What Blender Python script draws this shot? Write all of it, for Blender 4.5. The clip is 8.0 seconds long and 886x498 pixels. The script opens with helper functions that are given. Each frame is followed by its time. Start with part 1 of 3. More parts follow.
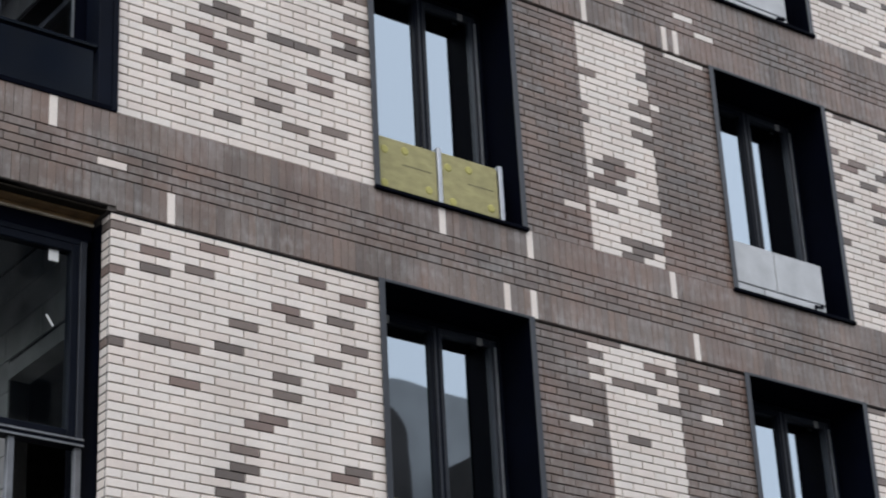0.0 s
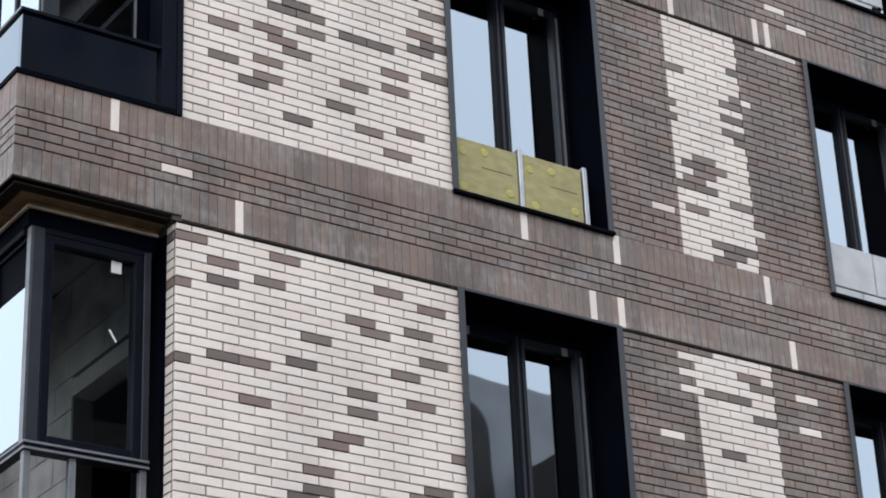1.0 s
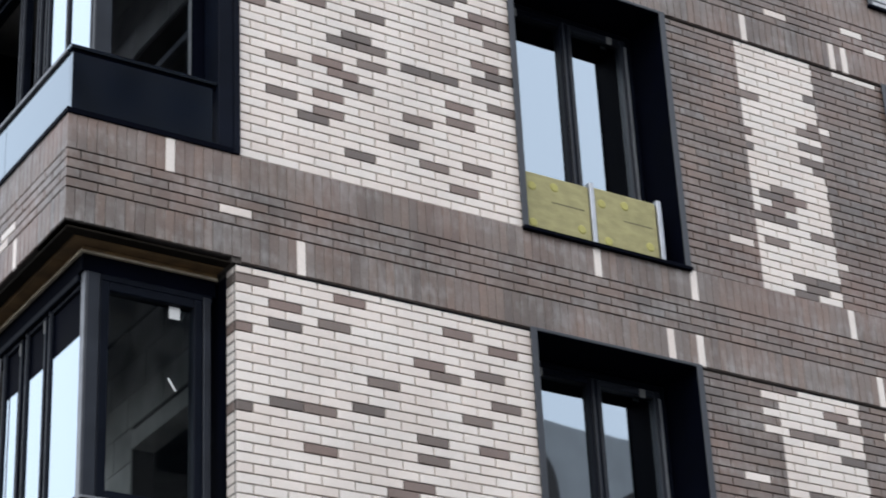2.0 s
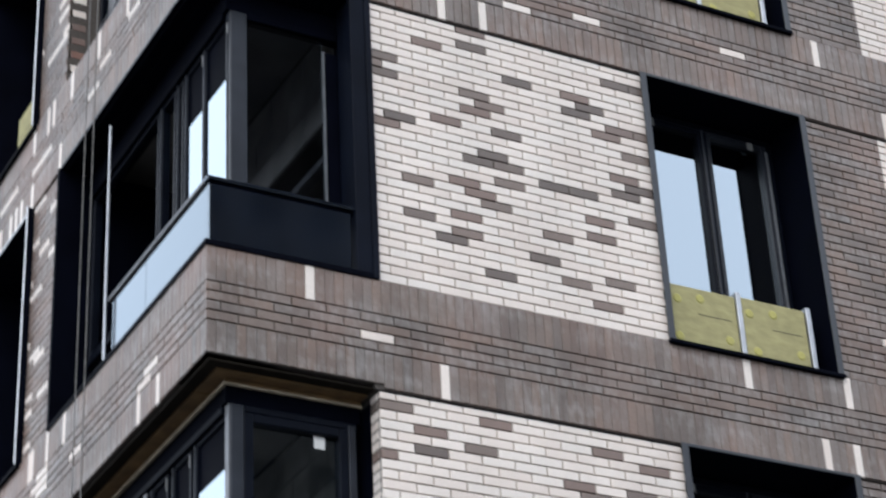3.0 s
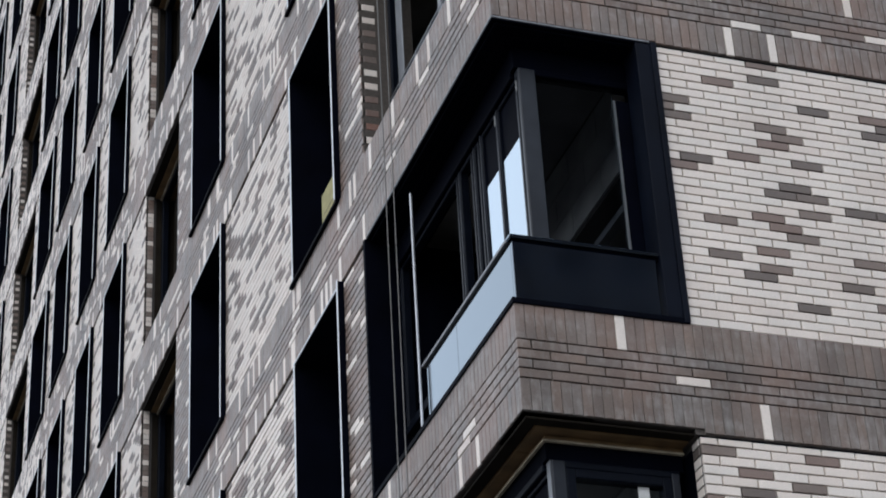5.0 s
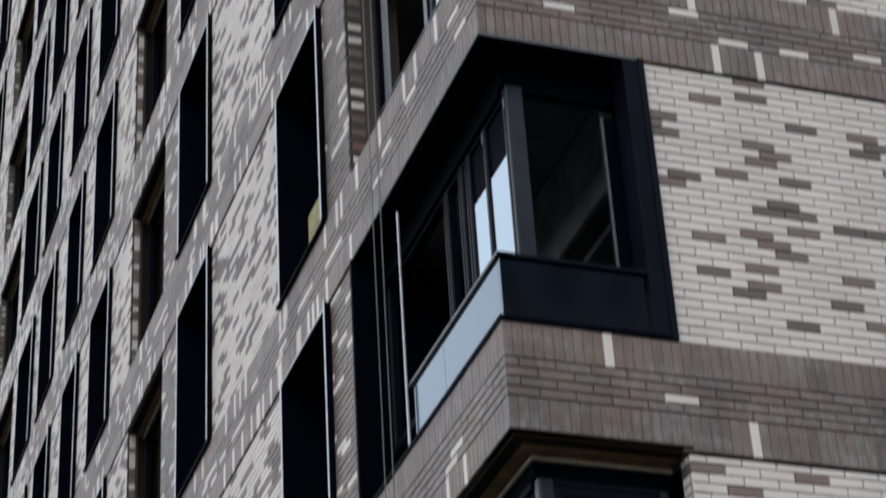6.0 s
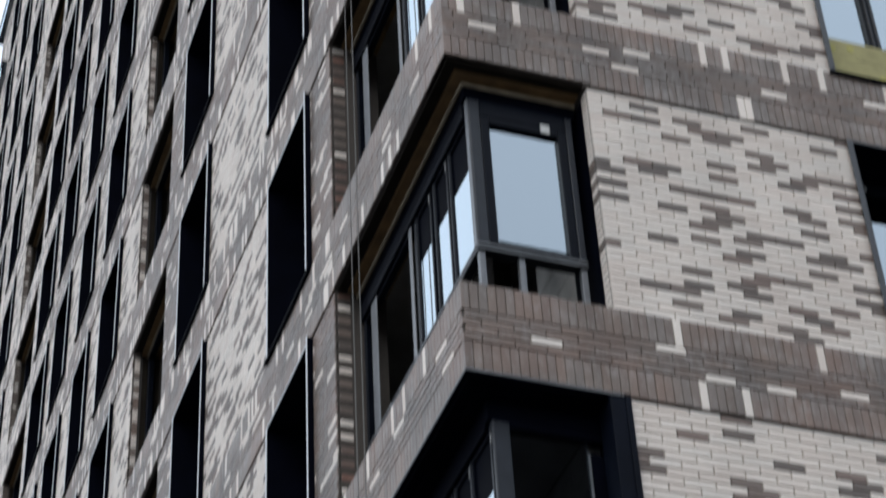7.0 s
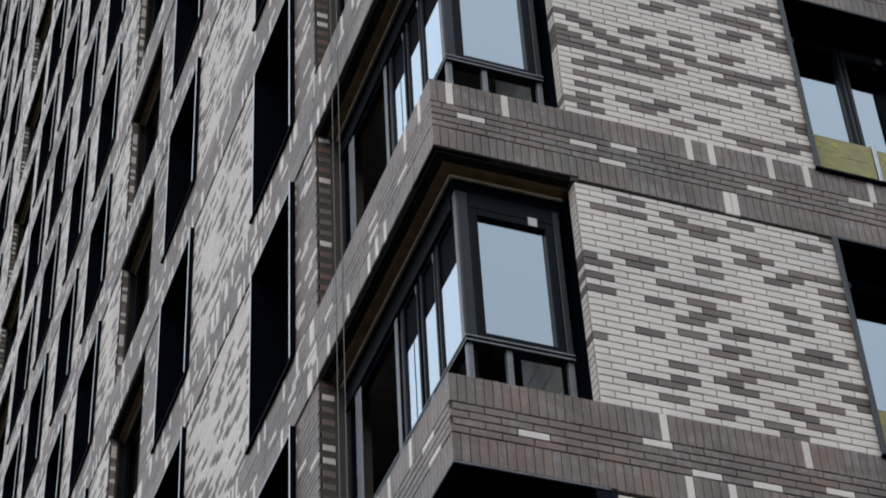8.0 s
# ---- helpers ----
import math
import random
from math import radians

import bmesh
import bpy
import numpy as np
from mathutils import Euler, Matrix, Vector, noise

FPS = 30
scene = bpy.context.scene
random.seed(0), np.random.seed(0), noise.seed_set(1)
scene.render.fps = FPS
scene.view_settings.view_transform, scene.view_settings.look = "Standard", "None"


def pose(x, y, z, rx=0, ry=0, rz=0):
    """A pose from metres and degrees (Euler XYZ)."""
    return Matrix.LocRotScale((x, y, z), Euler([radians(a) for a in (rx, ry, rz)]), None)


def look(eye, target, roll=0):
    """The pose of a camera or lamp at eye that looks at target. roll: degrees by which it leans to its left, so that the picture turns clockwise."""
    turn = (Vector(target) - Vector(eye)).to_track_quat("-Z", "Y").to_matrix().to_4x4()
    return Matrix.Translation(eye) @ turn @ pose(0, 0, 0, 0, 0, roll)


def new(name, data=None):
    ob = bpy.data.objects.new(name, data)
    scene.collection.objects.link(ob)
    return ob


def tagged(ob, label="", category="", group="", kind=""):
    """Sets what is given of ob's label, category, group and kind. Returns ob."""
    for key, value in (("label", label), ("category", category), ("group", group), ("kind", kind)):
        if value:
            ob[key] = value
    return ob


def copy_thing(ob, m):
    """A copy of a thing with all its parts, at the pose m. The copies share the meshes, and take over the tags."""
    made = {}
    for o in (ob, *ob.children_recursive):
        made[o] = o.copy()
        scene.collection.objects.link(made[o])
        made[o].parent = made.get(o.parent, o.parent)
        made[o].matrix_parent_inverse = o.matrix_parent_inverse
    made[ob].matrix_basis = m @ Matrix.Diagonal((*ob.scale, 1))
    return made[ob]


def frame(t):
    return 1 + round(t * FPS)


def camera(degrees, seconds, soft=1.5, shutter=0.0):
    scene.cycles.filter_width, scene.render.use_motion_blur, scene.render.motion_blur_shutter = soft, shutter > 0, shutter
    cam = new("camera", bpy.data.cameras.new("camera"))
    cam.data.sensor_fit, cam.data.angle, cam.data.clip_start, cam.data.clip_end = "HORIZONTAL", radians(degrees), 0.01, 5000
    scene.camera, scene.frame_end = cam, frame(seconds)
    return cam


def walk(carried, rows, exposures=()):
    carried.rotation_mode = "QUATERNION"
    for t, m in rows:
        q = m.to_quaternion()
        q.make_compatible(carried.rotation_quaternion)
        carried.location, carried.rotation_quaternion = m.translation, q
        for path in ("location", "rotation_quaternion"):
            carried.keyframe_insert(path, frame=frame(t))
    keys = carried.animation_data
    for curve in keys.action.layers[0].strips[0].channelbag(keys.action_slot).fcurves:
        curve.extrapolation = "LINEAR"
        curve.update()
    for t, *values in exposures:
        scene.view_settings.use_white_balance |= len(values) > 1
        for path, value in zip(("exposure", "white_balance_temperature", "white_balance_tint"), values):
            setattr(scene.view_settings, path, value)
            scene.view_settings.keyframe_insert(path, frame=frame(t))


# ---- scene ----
cam = camera(22.99, 8.0, soft=1.8, shutter=0.45)
PATH = [
    (0, (-5.645, -12.880, 1.105), (-0.116, -5.736, 5.393), -3.10),
    (0.5, (-5.458, -12.625, 1.322), (-0.114, -5.321, 5.574), -2.64),
    (1, (-5.205, -12.298, 1.559), (0.029, -4.931, 5.842), -2.61),
    (1.2, (-5.131, -12.147, 1.652), (0.092, -4.786, 5.957), -2.79),
    (2.3, (-4.855, -11.666, 1.879), (-0.079, -4.159, 6.444), -2.92),
    (2.5, (-4.846, -11.631, 1.944), (-0.202, -4.084, 6.577), -2.90),
    (3, (-4.810, -11.641, 2.022), (-0.520, -4.071, 6.950), -3.21),
    (3.5, (-4.802, -11.645, 2.053), (-0.910, -4.010, 7.205), -3.80),
    (4, (-4.746, -11.606, 2.067), (-1.450, -3.810, 7.391), -3.68),
    (4.5, (-4.760, -11.562, 2.058), (-1.778, -3.651, 7.398), -3.55),
    (4.7, (-4.783, -11.601, 2.075), (-1.832, -3.628, 7.340), -3.59),
    (5.8, (-4.697, -11.528, 2.073), (-1.706, -3.491, 7.218), -3.40),
    (6, (-4.732, -11.499, 2.048), (-1.734, -3.567, 7.350), -3.77),
    (6.5, (-4.619, -11.519, 2.128), (-1.742, -3.921, 7.958), -3.28),
    (7, (-4.648, -11.597, 2.139), (-1.880, -4.498, 8.615), -3.62),
    (7.5, (-4.692, -11.575, 2.141), (-1.974, -4.841, 9.016), -3.90),
    (8, (-4.799, -11.599, 2.169), (-1.973, -4.794, 8.930), -3.73),
]
walk(cam, [(t, look(eye, target, roll)) for t, eye, target, roll in PATH],
     exposures=[(0.0, 0.26, 6500, 10), (0.5, 0.39, 6500, 10), (1.2, 0.45, 6490, 10), (2.5, 0.44, 6370, 9), (3.5, 0.64, 6350, 9), (4.0, 0.47, 6350, 9), (4.5, 0.25, 6350, 9), (4.7, 0.18, 6350, 9),
                (5.8, -0.16, 6400, 7), (6.5, -0.13, 6400, 7), (7.0, -0.05, 6400, 7), (7.5, -0.04, 6400, 7), (8.0, -0.26, 6400, 7)])

# ---- light: an overcast sky with a wide, weak sun ----
world = bpy.data.worlds.new("overcast_sky")
scene.world = world
world.use_nodes = True
wn = world.node_tree.nodes
sky = wn.new("ShaderNodeTexSky")
sky.sky_type = "NISHITA"
sky.sun_disc = False
sky.sun_elevation = radians(48)
sky.sun_rotation = radians(225)
sky.dust_density = 4.0
sky.air_density = 1.2
wn["Background"].inputs["Strength"].default_value = 0.14
veil = wn.new("ShaderNodeMix")      # a bright, even cloud layer over the clear sky
veil.data_type = "RGBA"
veil.inputs["Factor"].default_value = 0.8
veil.inputs["B"].default_value = (9.8, 10.5, 11.7, 1)
world.node_tree.links.new(sky.outputs[0], veil.inputs["A"])
world.node_tree.links.new(veil.outputs["Result"], wn["Background"].inputs["Color"])
sun_data = bpy.data.lights.new("sun", "SUN")
sun_data.energy = 0.5
sun_data.angle = radians(30)
sun_data.color = (1.0, 0.985, 0.965)
sun = new("sun", sun_data)
sun.matrix_world = look((-40, -40, 62), (0, 0, 10))


# ---- materials ----
def node_material(name, rough=0.7, metal=0.0, spec=0.5):
    mat = bpy.data.materials.new(name)
    mat.use_nodes = True
    bsdf = mat.node_tree.nodes["Principled BSDF"]
    bsdf.inputs["Roughness"].default_value = rough
    bsdf.inputs["Metallic"].default_value = metal
    bsdf.inputs["Specular IOR Level"].default_value = spec
    return mat, mat.node_tree.nodes, mat.node_tree.links, bsdf


def ramp_node(nodes, stops):
    r = nodes.new("ShaderNodeValToRGB")
    els = r.color_ramp.elements
    while len(els) < len(stops):
        els.new(0.5)
    for el, (p, c) in zip(els, stops):
        el.position, el.color = p, (*c, 1)
    return r


def noise_node(nodes, links, coord, scale, detail=4.0, stretch=None):
    n = nodes.new("ShaderNodeTexNoise")
    n.inputs["Scale"].default_value = scale
    n.inputs["Detail"].default_value = detail
    if stretch:
        mp = nodes.new("ShaderNodeMapping")
        mp.inputs["Scale"].default_value = stretch
        links.new(coord, mp.inputs["Vector"])
        links.new(mp.outputs[0], n.inputs["Vector"])
    else:
        links.new(coord, n.inputs["Vector"])
    return n.outputs[0]


def mix_color(nodes, links, mode, fac, a, b):
    m = nodes.new("ShaderNodeMix")
    m.data_type, m.blend_type = "RGBA", mode
    for sock, v in ((m.inputs["Factor"], fac), (m.inputs["A"], a), (m.inputs["B"], b)):
        if isinstance(v, bpy.types.NodeSocket):
            links.new(v, sock)
        elif isinstance(v, tuple):
            sock.default_value = (*v, 1)
        else:
            sock.default_value = v
    return m.outputs["Result"]


def world_coord(nodes):
    return nodes.new("ShaderNodeNewGeometry").outputs["Position"]


def brick_material(name, stops, rough, grain=0.16, stain=0.25, bloom=0.0, red=0.0):
    """Fired brick: a tone for each brick, a grain, and soft weather stains across many bricks."""
    mat, nodes, links, bsdf = node_material(name, rough)
    pos = world_coord(nodes)
    info, geo = nodes.new("ShaderNodeObjectInfo"), nodes.new("ShaderNodeNewGeometry")
    add = nodes.new("ShaderNodeMath")
    add.operation = "ADD"
    links.new(info.outputs["Random"], add.inputs[0])
    links.new(geo.outputs["Random Per Island"], add.inputs[1])
    fr = nodes.new("ShaderNodeMath")
    fr.operation = "FRACT"
    links.new(add.outputs[0], fr.inputs[0])
    tone = ramp_node(nodes, stops)
    links.new(fr.outputs[0], tone.inputs[0])
    g = noise_node(nodes, links, pos, 55.0, 5.0, (1, 1, 2.5))
    gr = ramp_node(nodes, [(0.25, (1 - grain,) * 3), (0.75, (1 + grain,) * 3)])
    links.new(g, gr.inputs[0])
    s = noise_node(nodes, links, pos, 1.6, 3.0, (1, 1, 0.55))
    sr = ramp_node(nodes, [(0.35, (1 - stain,) * 3), (0.62, (1.0, 1.0, 1.0))])
    links.new(s, sr.inputs[0])
    c = mix_color(nodes, links, "MULTIPLY", 1.0, tone.outputs[0], gr.outputs[0])
    c = mix_color(nodes, links, "MULTIPLY", 1.0, c, sr.outputs[0])
    if red:
        rn = noise_node(nodes, links, pos, 0.9, 2.0)
        rw = ramp_node(nodes, [(0.47, (0, 0, 0)), (0.66, (red, red, red))])
        links.new(rn, rw.inputs[0])
        c = mix_color(nodes, links, "MIX", rw.outputs[0], c, (0.245, 0.145, 0.110))
    if bloom:
        bn = noise_node(nodes, links, pos, 2.2, 6.0, (0.6, 0.6, 3.2))
        fine = noise_node(nodes, links, pos, 26.0, 3.0, (1, 1, 0.35))
        mul = nodes.new("ShaderNodeMath")
        mul.operation = "MULTIPLY"
        links.new(bn, mul.inputs[0])
        links.new(fine, mul.inputs[1])
        bw = ramp_node(nodes, [(0.23, (0, 0, 0)), (0.46, (bloom, bloom, bloom))])
        links.new(mul.outputs[0], bw.inputs[0])
        c = mix_color(nodes, links, "MIX", bw.outputs[0], c, (0.38, 0.365, 0.35))
    links.new(c, bsdf.inputs["Base Color"])
    bump = nodes.new("ShaderNodeBump")
    bump.inputs["Strength"].default_value = 0.25
    bump.inputs["Distance"].default_value = 0.004
    links.new(g, bump.inputs["Height"])
    links.new(bump.outputs[0], bsdf.inputs["Normal"])
    return mat


def plain_material(name, color, rough, metal=0.0, vary=0.15, scale=6.0, spec=0.5, bump=0.0, stretch=None):
    mat, nodes, links, bsdf = node_material(name, rough, metal, spec)
    pos = world_coord(nodes)
    n1 = noise_node(nodes, links, pos, scale, 5.0, stretch)
    r = ramp_node(nodes, [(0.3, tuple(v * (1 - vary) for v in color)), (0.7, tuple(v * (1 + vary) for v in color))])
    links.new(n1, r.inputs[0])
    links.new(r.outputs[0], bsdf.inputs["Base Color"])
    rr = nodes.new("ShaderNodeMapRange")
    rr.inputs["To Min"].default_value, rr.inputs["To Max"].default_value = rough * 0.85, min(1.0, rough * 1.15)
    links.new(n1, rr.inputs["Value"])
    links.new(rr.outputs[0], bsdf.inputs["Roughness"])
    if bump:
        b = nodes.new("ShaderNodeBump")
        b.inputs["Strength"].default_value = bump
        b.inputs["Distance"].default_value = 0.01
        links.new(n1, b.inputs["Height"])
        links.new(b.outputs[0], bsdf.inputs["Normal"])
    return mat


WHITE = brick_material("cream_brick", [(0.0, (0.702, 0.611, 0.545)), (0.35, (0.773, 0.686, 0.616)), (0.7, (0.742, 0.677, 0.616)), (1.0, (0.802, 0.714, 0.643))], 0.55, 0.10, 0.12)
BROWN = brick_material("brown_brick", [(0.0, (0.140, 0.108, 0.092)), (0.2, (0.205, 0.146, 0.116)), (0.38, (0.168, 0.140, 0.124)), (0.55, (0.214, 0.152, 0.120)),
                                       (0.72, (0.176, 0.134, 0.112)), (0.88, (0.202, 0.166, 0.146)), (1.0, (0.172, 0.130, 0.106))], 0.46, 0.22, 0.36, 0.42, 0.42)
RED = brick_material("red_brown_brick", [(0.0, (0.150, 0.098, 0.080)), (0.4, (0.245, 0.116, 0.084)), (0.7, (0.165, 0.120, 0.102)), (1.0, (0.190, 0.112, 0.088))], 0.5, 0.22, 0.30, 0.15)
GREY = brick_material("grey_brown_accent_brick", [(0.0, (0.130, 0.105, 0.092)), (0.35, (0.157, 0.122, 0.104)), (0.62, (0.204, 0.158, 0.134)), (0.85, (0.218, 0.153, 0.128)), (1.0, (0.175, 0.135, 0.117))], 0.5, 0.16, 0.15)
MORTAR = plain_material("dark_grey_mortar", (0.04, 0.036, 0.033), 0.95, vary=0.25, scale=40, bump=0.3)
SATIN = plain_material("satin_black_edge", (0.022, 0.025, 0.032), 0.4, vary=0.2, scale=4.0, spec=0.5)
BROWN_MORTAR = plain_material("brown_mortar", (0.070, 0.059, 0.051), 0.95, vary=0.25, scale=40, bump=0.3)
LIGHTWALL = plain_material("light_grey_render", (0.47, 0.46, 0.45), 0.9, vary=0.1, scale=0.6)
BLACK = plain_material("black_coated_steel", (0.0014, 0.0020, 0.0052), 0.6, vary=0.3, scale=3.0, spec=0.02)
FRAME = plain_material("anthracite_window_profile", (0.0045, 0.006, 0.0105), 0.32, vary=0.2, scale=5.0, spec=0.06)
SLATE = plain_material("slate_grey_profile", (0.017, 0.020, 0.027), 0.36, vary=0.2, scale=5.0, spec=0.25)
COVER = plain_material("dark_navy_cover_sheet", (0.0035, 0.005, 0.010), 0.45, vary=0.3, scale=3.0, spec=0.05)
# pale colour stands in for sky mirrored in the lining's front edges
SKY_EDGE = plain_material("sky_bright_edge", (0.62, 0.64, 0.67), 0.4, metal=0.3, vary=0.1, scale=7.0)
BATTEN = plain_material("raw_timber_batten", (0.33, 0.28, 0.20), 0.85, vary=0.25, scale=9.0, bump=0.2)
ALU = plain_material("bare_aluminium", (0.42, 0.43, 0.45), 0.38, metal=0.85, vary=0.15, scale=8.0)
GALV = plain_material("galvanised_rail", (0.17, 0.175, 0.185), 0.45, metal=0.6, vary=0.2, scale=8.0)
WOOL = plain_material("yellow_mineral_wool", (0.33, 0.30, 0.145), 0.95, vary=0.14, scale=9.0, bump=0.5, stretch=(1, 1, 2))
PLUG = plain_material("yellow_plastic_plug", (0.40, 0.365, 0.115), 0.8, vary=0.1)
CONCRETE = plain_material("grey_concrete", (0.27, 0.26, 0.25), 0.9, vary=0.25, scale=2.0, bump=0.2)
BLOCK = plain_material("aerated_concrete_block", (0.50, 0.485, 0.46), 0.95, vary=0.25, scale=3.0, bump=0.2)
BOARD = plain_material("light_grey_cement_board", (0.47, 0.48, 0.49), 0.7, vary=0.12, scale=5.0)
PRIMED = plain_material("dark_brown_primed_steel", (0.015, 0.012, 0.009), 0.75, vary=0.35, scale=6.0, spec=0.06)
OCHRE = plain_material("ochre_soffit_insulation", (0.165, 0.098, 0.040), 0.9, vary=0.35, scale=5.0, bump=0.4)
PUTTY = plain_material("white_seal_tape", (0.62, 0.62, 0.60), 0.6, vary=0.05)
TAB = plain_material("grey_seal_tape", (0.20, 0.20, 0.20), 0.7, vary=0.1)
DARKWALL = plain_material("dark_brown_render", (0.07, 0.06, 0.055), 0.9, vary=0.25, scale=0.6)
ROPE = plain_material("grey_rope", (0.16, 0.155, 0.15), 0.9, vary=0.2, scale=60)
ASPHALT = plain_material("asphalt", (0.05, 0.05, 0.052), 0.9, vary=0.3, scale=1.5, bump=0.3)


def glass_material(name, mirror, tint):
    mat = bpy.data.materials.new(name)
    mat.use_nodes = True
    nodes, links = mat.node_tree.nodes, mat.node_tree.links
    nodes.remove(nodes["Principled BSDF"])
    gl, tr, mx = nodes.new("ShaderNodeBsdfGlossy"), nodes.new("ShaderNodeBsdfTransparent"), nodes.new("ShaderNodeMixShader")
    gl.inputs["Roughness"].default_value = 0.015
    gl.inputs["Color"].default_value = (0.80, 0.91, 1.0, 1)
    tr.inputs["Color"].default_value = (*tint, 1)
    fr = nodes.new("ShaderNodeFresnel")
    fr.inputs["IOR"].default_value = mirror
    lw, sq, mad = nodes.new("ShaderNodeLayerWeight"), nodes.new("ShaderNodeMath"), nodes.new("ShaderNodeMath")
    sq.operation, mad.operation, mad.use_clamp = "POWER", "MULTIPLY_ADD", True
    sq.inputs[1].default_value, mad.inputs[1].default_value = 2.0, 0.65 if mirror > 2 else 0.0
    links.new(lw.outputs["Facing"], sq.inputs[0])
    links.new(sq.outputs[0], mad.inputs[0])
    links.new(fr.outputs[0], mad.inputs[2])
    links.new(mad.outputs[0], mx.inputs[0])
    links.new(tr.outputs[0], mx.inputs[1])
    links.new(gl.outputs[0], mx.inputs[2])
    links.new(mx.outputs[0], nodes["Material Output"].inputs["Surface"])
    wave = noise_node(nodes, links, world_coord(nodes), 1.3, 1.0)
    b = nodes.new("ShaderNodeBump")
    b.inputs["Strength"].default_value = 0.05
    b.inputs["Distance"].default_value = 0.02
    links.new(wave, b.inputs["Height"])
    links.new(b.outputs[0], gl.inputs["Normal"])
    return mat


GLASS = glass_material("coated_glass", 3.6, (0.16, 0.18, 0.20))
CLEAR = glass_material("plain_glass", 1.5, (0.75, 0.78, 0.78))
# tint serves only to dim the room behind the finished corner
DIMMING = glass_material("dimming_glass", 1.2, (0.60, 0.62, 0.65))


def lacquer_material(name, base, ior, sheen):
    """Dark sheet metal under a clear lacquer; the reflected sky's blue is put into its tint."""
    mat, nodes, links, bsdf = node_material(name, 0.5, 0.0, 0.0)
    n = noise_node(nodes, links, world_coord(nodes), 3.0, 3.0)
    r = ramp_node(nodes, [(0.3, tuple(c * 0.7 for c in base)), (0.7, tuple(c * 1.3 for c in base))])
    links.new(n, r.inputs[0])
    links.new(r.outputs[0], bsdf.inputs["Base Color"])
    gl, fr, mx = nodes.new("ShaderNodeBsdfGlossy"), nodes.new("ShaderNodeFresnel"), nodes.new("ShaderNodeMixShader")
    gl.inputs["Color"].default_value = (*sheen, 1)
    gl.inputs["Roughness"].default_value = 0.07
    fr.inputs["IOR"].default_value = ior
    lw, cube, mad = nodes.new("ShaderNodeLayerWeight"), nodes.new("ShaderNodeMath"), nodes.new("ShaderNodeMath")
    cube.operation, mad.operation, mad.use_clamp = "POWER", "MULTIPLY_ADD", True
    cube.inputs[1].default_value, mad.inputs[1].default_value = 3.0, 0.40
    links.new(lw.outputs["Facing"], cube.inputs[0])
    links.new(cube.outputs[0], mad.inputs[0])
    links.new(fr.outputs[0], mad.inputs[2])
    links.new(mad.outputs[0], mx.inputs[0])
    links.new(bsdf.outputs[0], mx.inputs[1])
    links.new(gl.outputs[0], mx.inputs[2])
    links.new(mx.outputs[0], nodes["Material Output"].inputs["Surface"])
    return mat


GLOSSY = lacquer_material("glossy_black_cladding", (0.003, 0.005, 0.010), 2.0, (0.80, 0.91, 1.0))

# ---- mesh helpers ----
CUBE = [(0, 3, 2, 1), (4, 5, 6, 7), (0, 1, 5, 4), (1, 2, 6, 5), (2, 3, 7, 6), (3, 0, 4, 7)]


def place(face, u, d, z):
    """A point on the front (R) or the side (L) of the house: along it, out of it, up."""
    return (u, -d, z) if face == "R" else (-d, u, z)


def span(face, u0, u1, d0, d1, z0, z1):
    """A box on a side of the house, as world limits."""
    a, b = place(face, u0, d0, z0), place(face, u1, d1, z1)
    return tuple(v for p, q in zip(a, b) for v in (min(p, q), max(p, q)))


def boxes_mesh(name, boxes, mat, bevel=0.0):
    bm = bmesh.new()
    for x0, x1, y0, y1, z0, z1 in boxes:
        vs = [bm.verts.new(p) for p in ((x0, y0, z0), (x1, y0, z0), (x1, y1, z0), (x0, y1, z0), (x0, y0, z1), (x1, y0, z1), (x1, y1, z1), (x0, y1, z1))]
        for f in CUBE:
            bm.faces.new([vs[i] for i in f])
    if bevel:
        bmesh.ops.bevel(bm, geom=bm.edges[:], offset=bevel, segments=1, affect="EDGES")
    me = bpy.data.meshes.new(name)
    bm.to_mesh(me)
    bm.free()
    me.materials.append(mat)
    return me


def part(name, boxes, mat, parent=None, label="", bevel=0.0):
    ob = new(name, boxes_mesh(name, boxes, mat, bevel))
    ob.parent = parent
    return tagged(ob, label)


def brick_shape(face, w, h, depth):
    """Corners and faces of one brick about its lower near corner: a front with a worn, chamfered rim."""
    c = 0.004
    ring = lambda i, d: [(i, d, i), (w - i, d, i), (w - i, d, h - i), (i, d, h - i)]
    pts = ring(0, -depth) + ring(0, -c) + ring(c, 0)
    vs = [place(face, u, d, z) for u, d, z in pts]
    fs = []
    for k in (0, 4):
        for i in range(4):
            j = (i + 1) % 4
            fs.append((k + i, k + j, k + 4 + j, k + 4 + i))
    fs.append((8, 9, 10, 11))
    if face == "L":
        fs = [f[::-1] for f in fs]
    return vs, fs


BRICK_MESHES = {}


def brick_mesh(face, w, h, depth, mat):
    key = (face, round(w, 3), round(h, 3), depth, mat.name)
    if key not in BRICK_MESHES:
        vs, fs = brick_shape(face, round(w, 3), round(h, 3), depth)
        me = bpy.data.meshes.new("brick")
        me.from_pydata(vs, [], fs)
        me.materials.append(mat)
        BRICK_MESHES[key] = me
    return BRICK_MESHES[key]


def lay_single(face, bed, bricks, depth=0.03):
    """Each brick an object of its own, a child of its bed. bricks: u, d, z, w, h, material."""
    for u, d, z, w, h, mat in bricks:
        ob = new("brick", brick_mesh(face, w, h, depth, mat))
        ob.location = place(face, u, d, z)
        ob.parent = bed


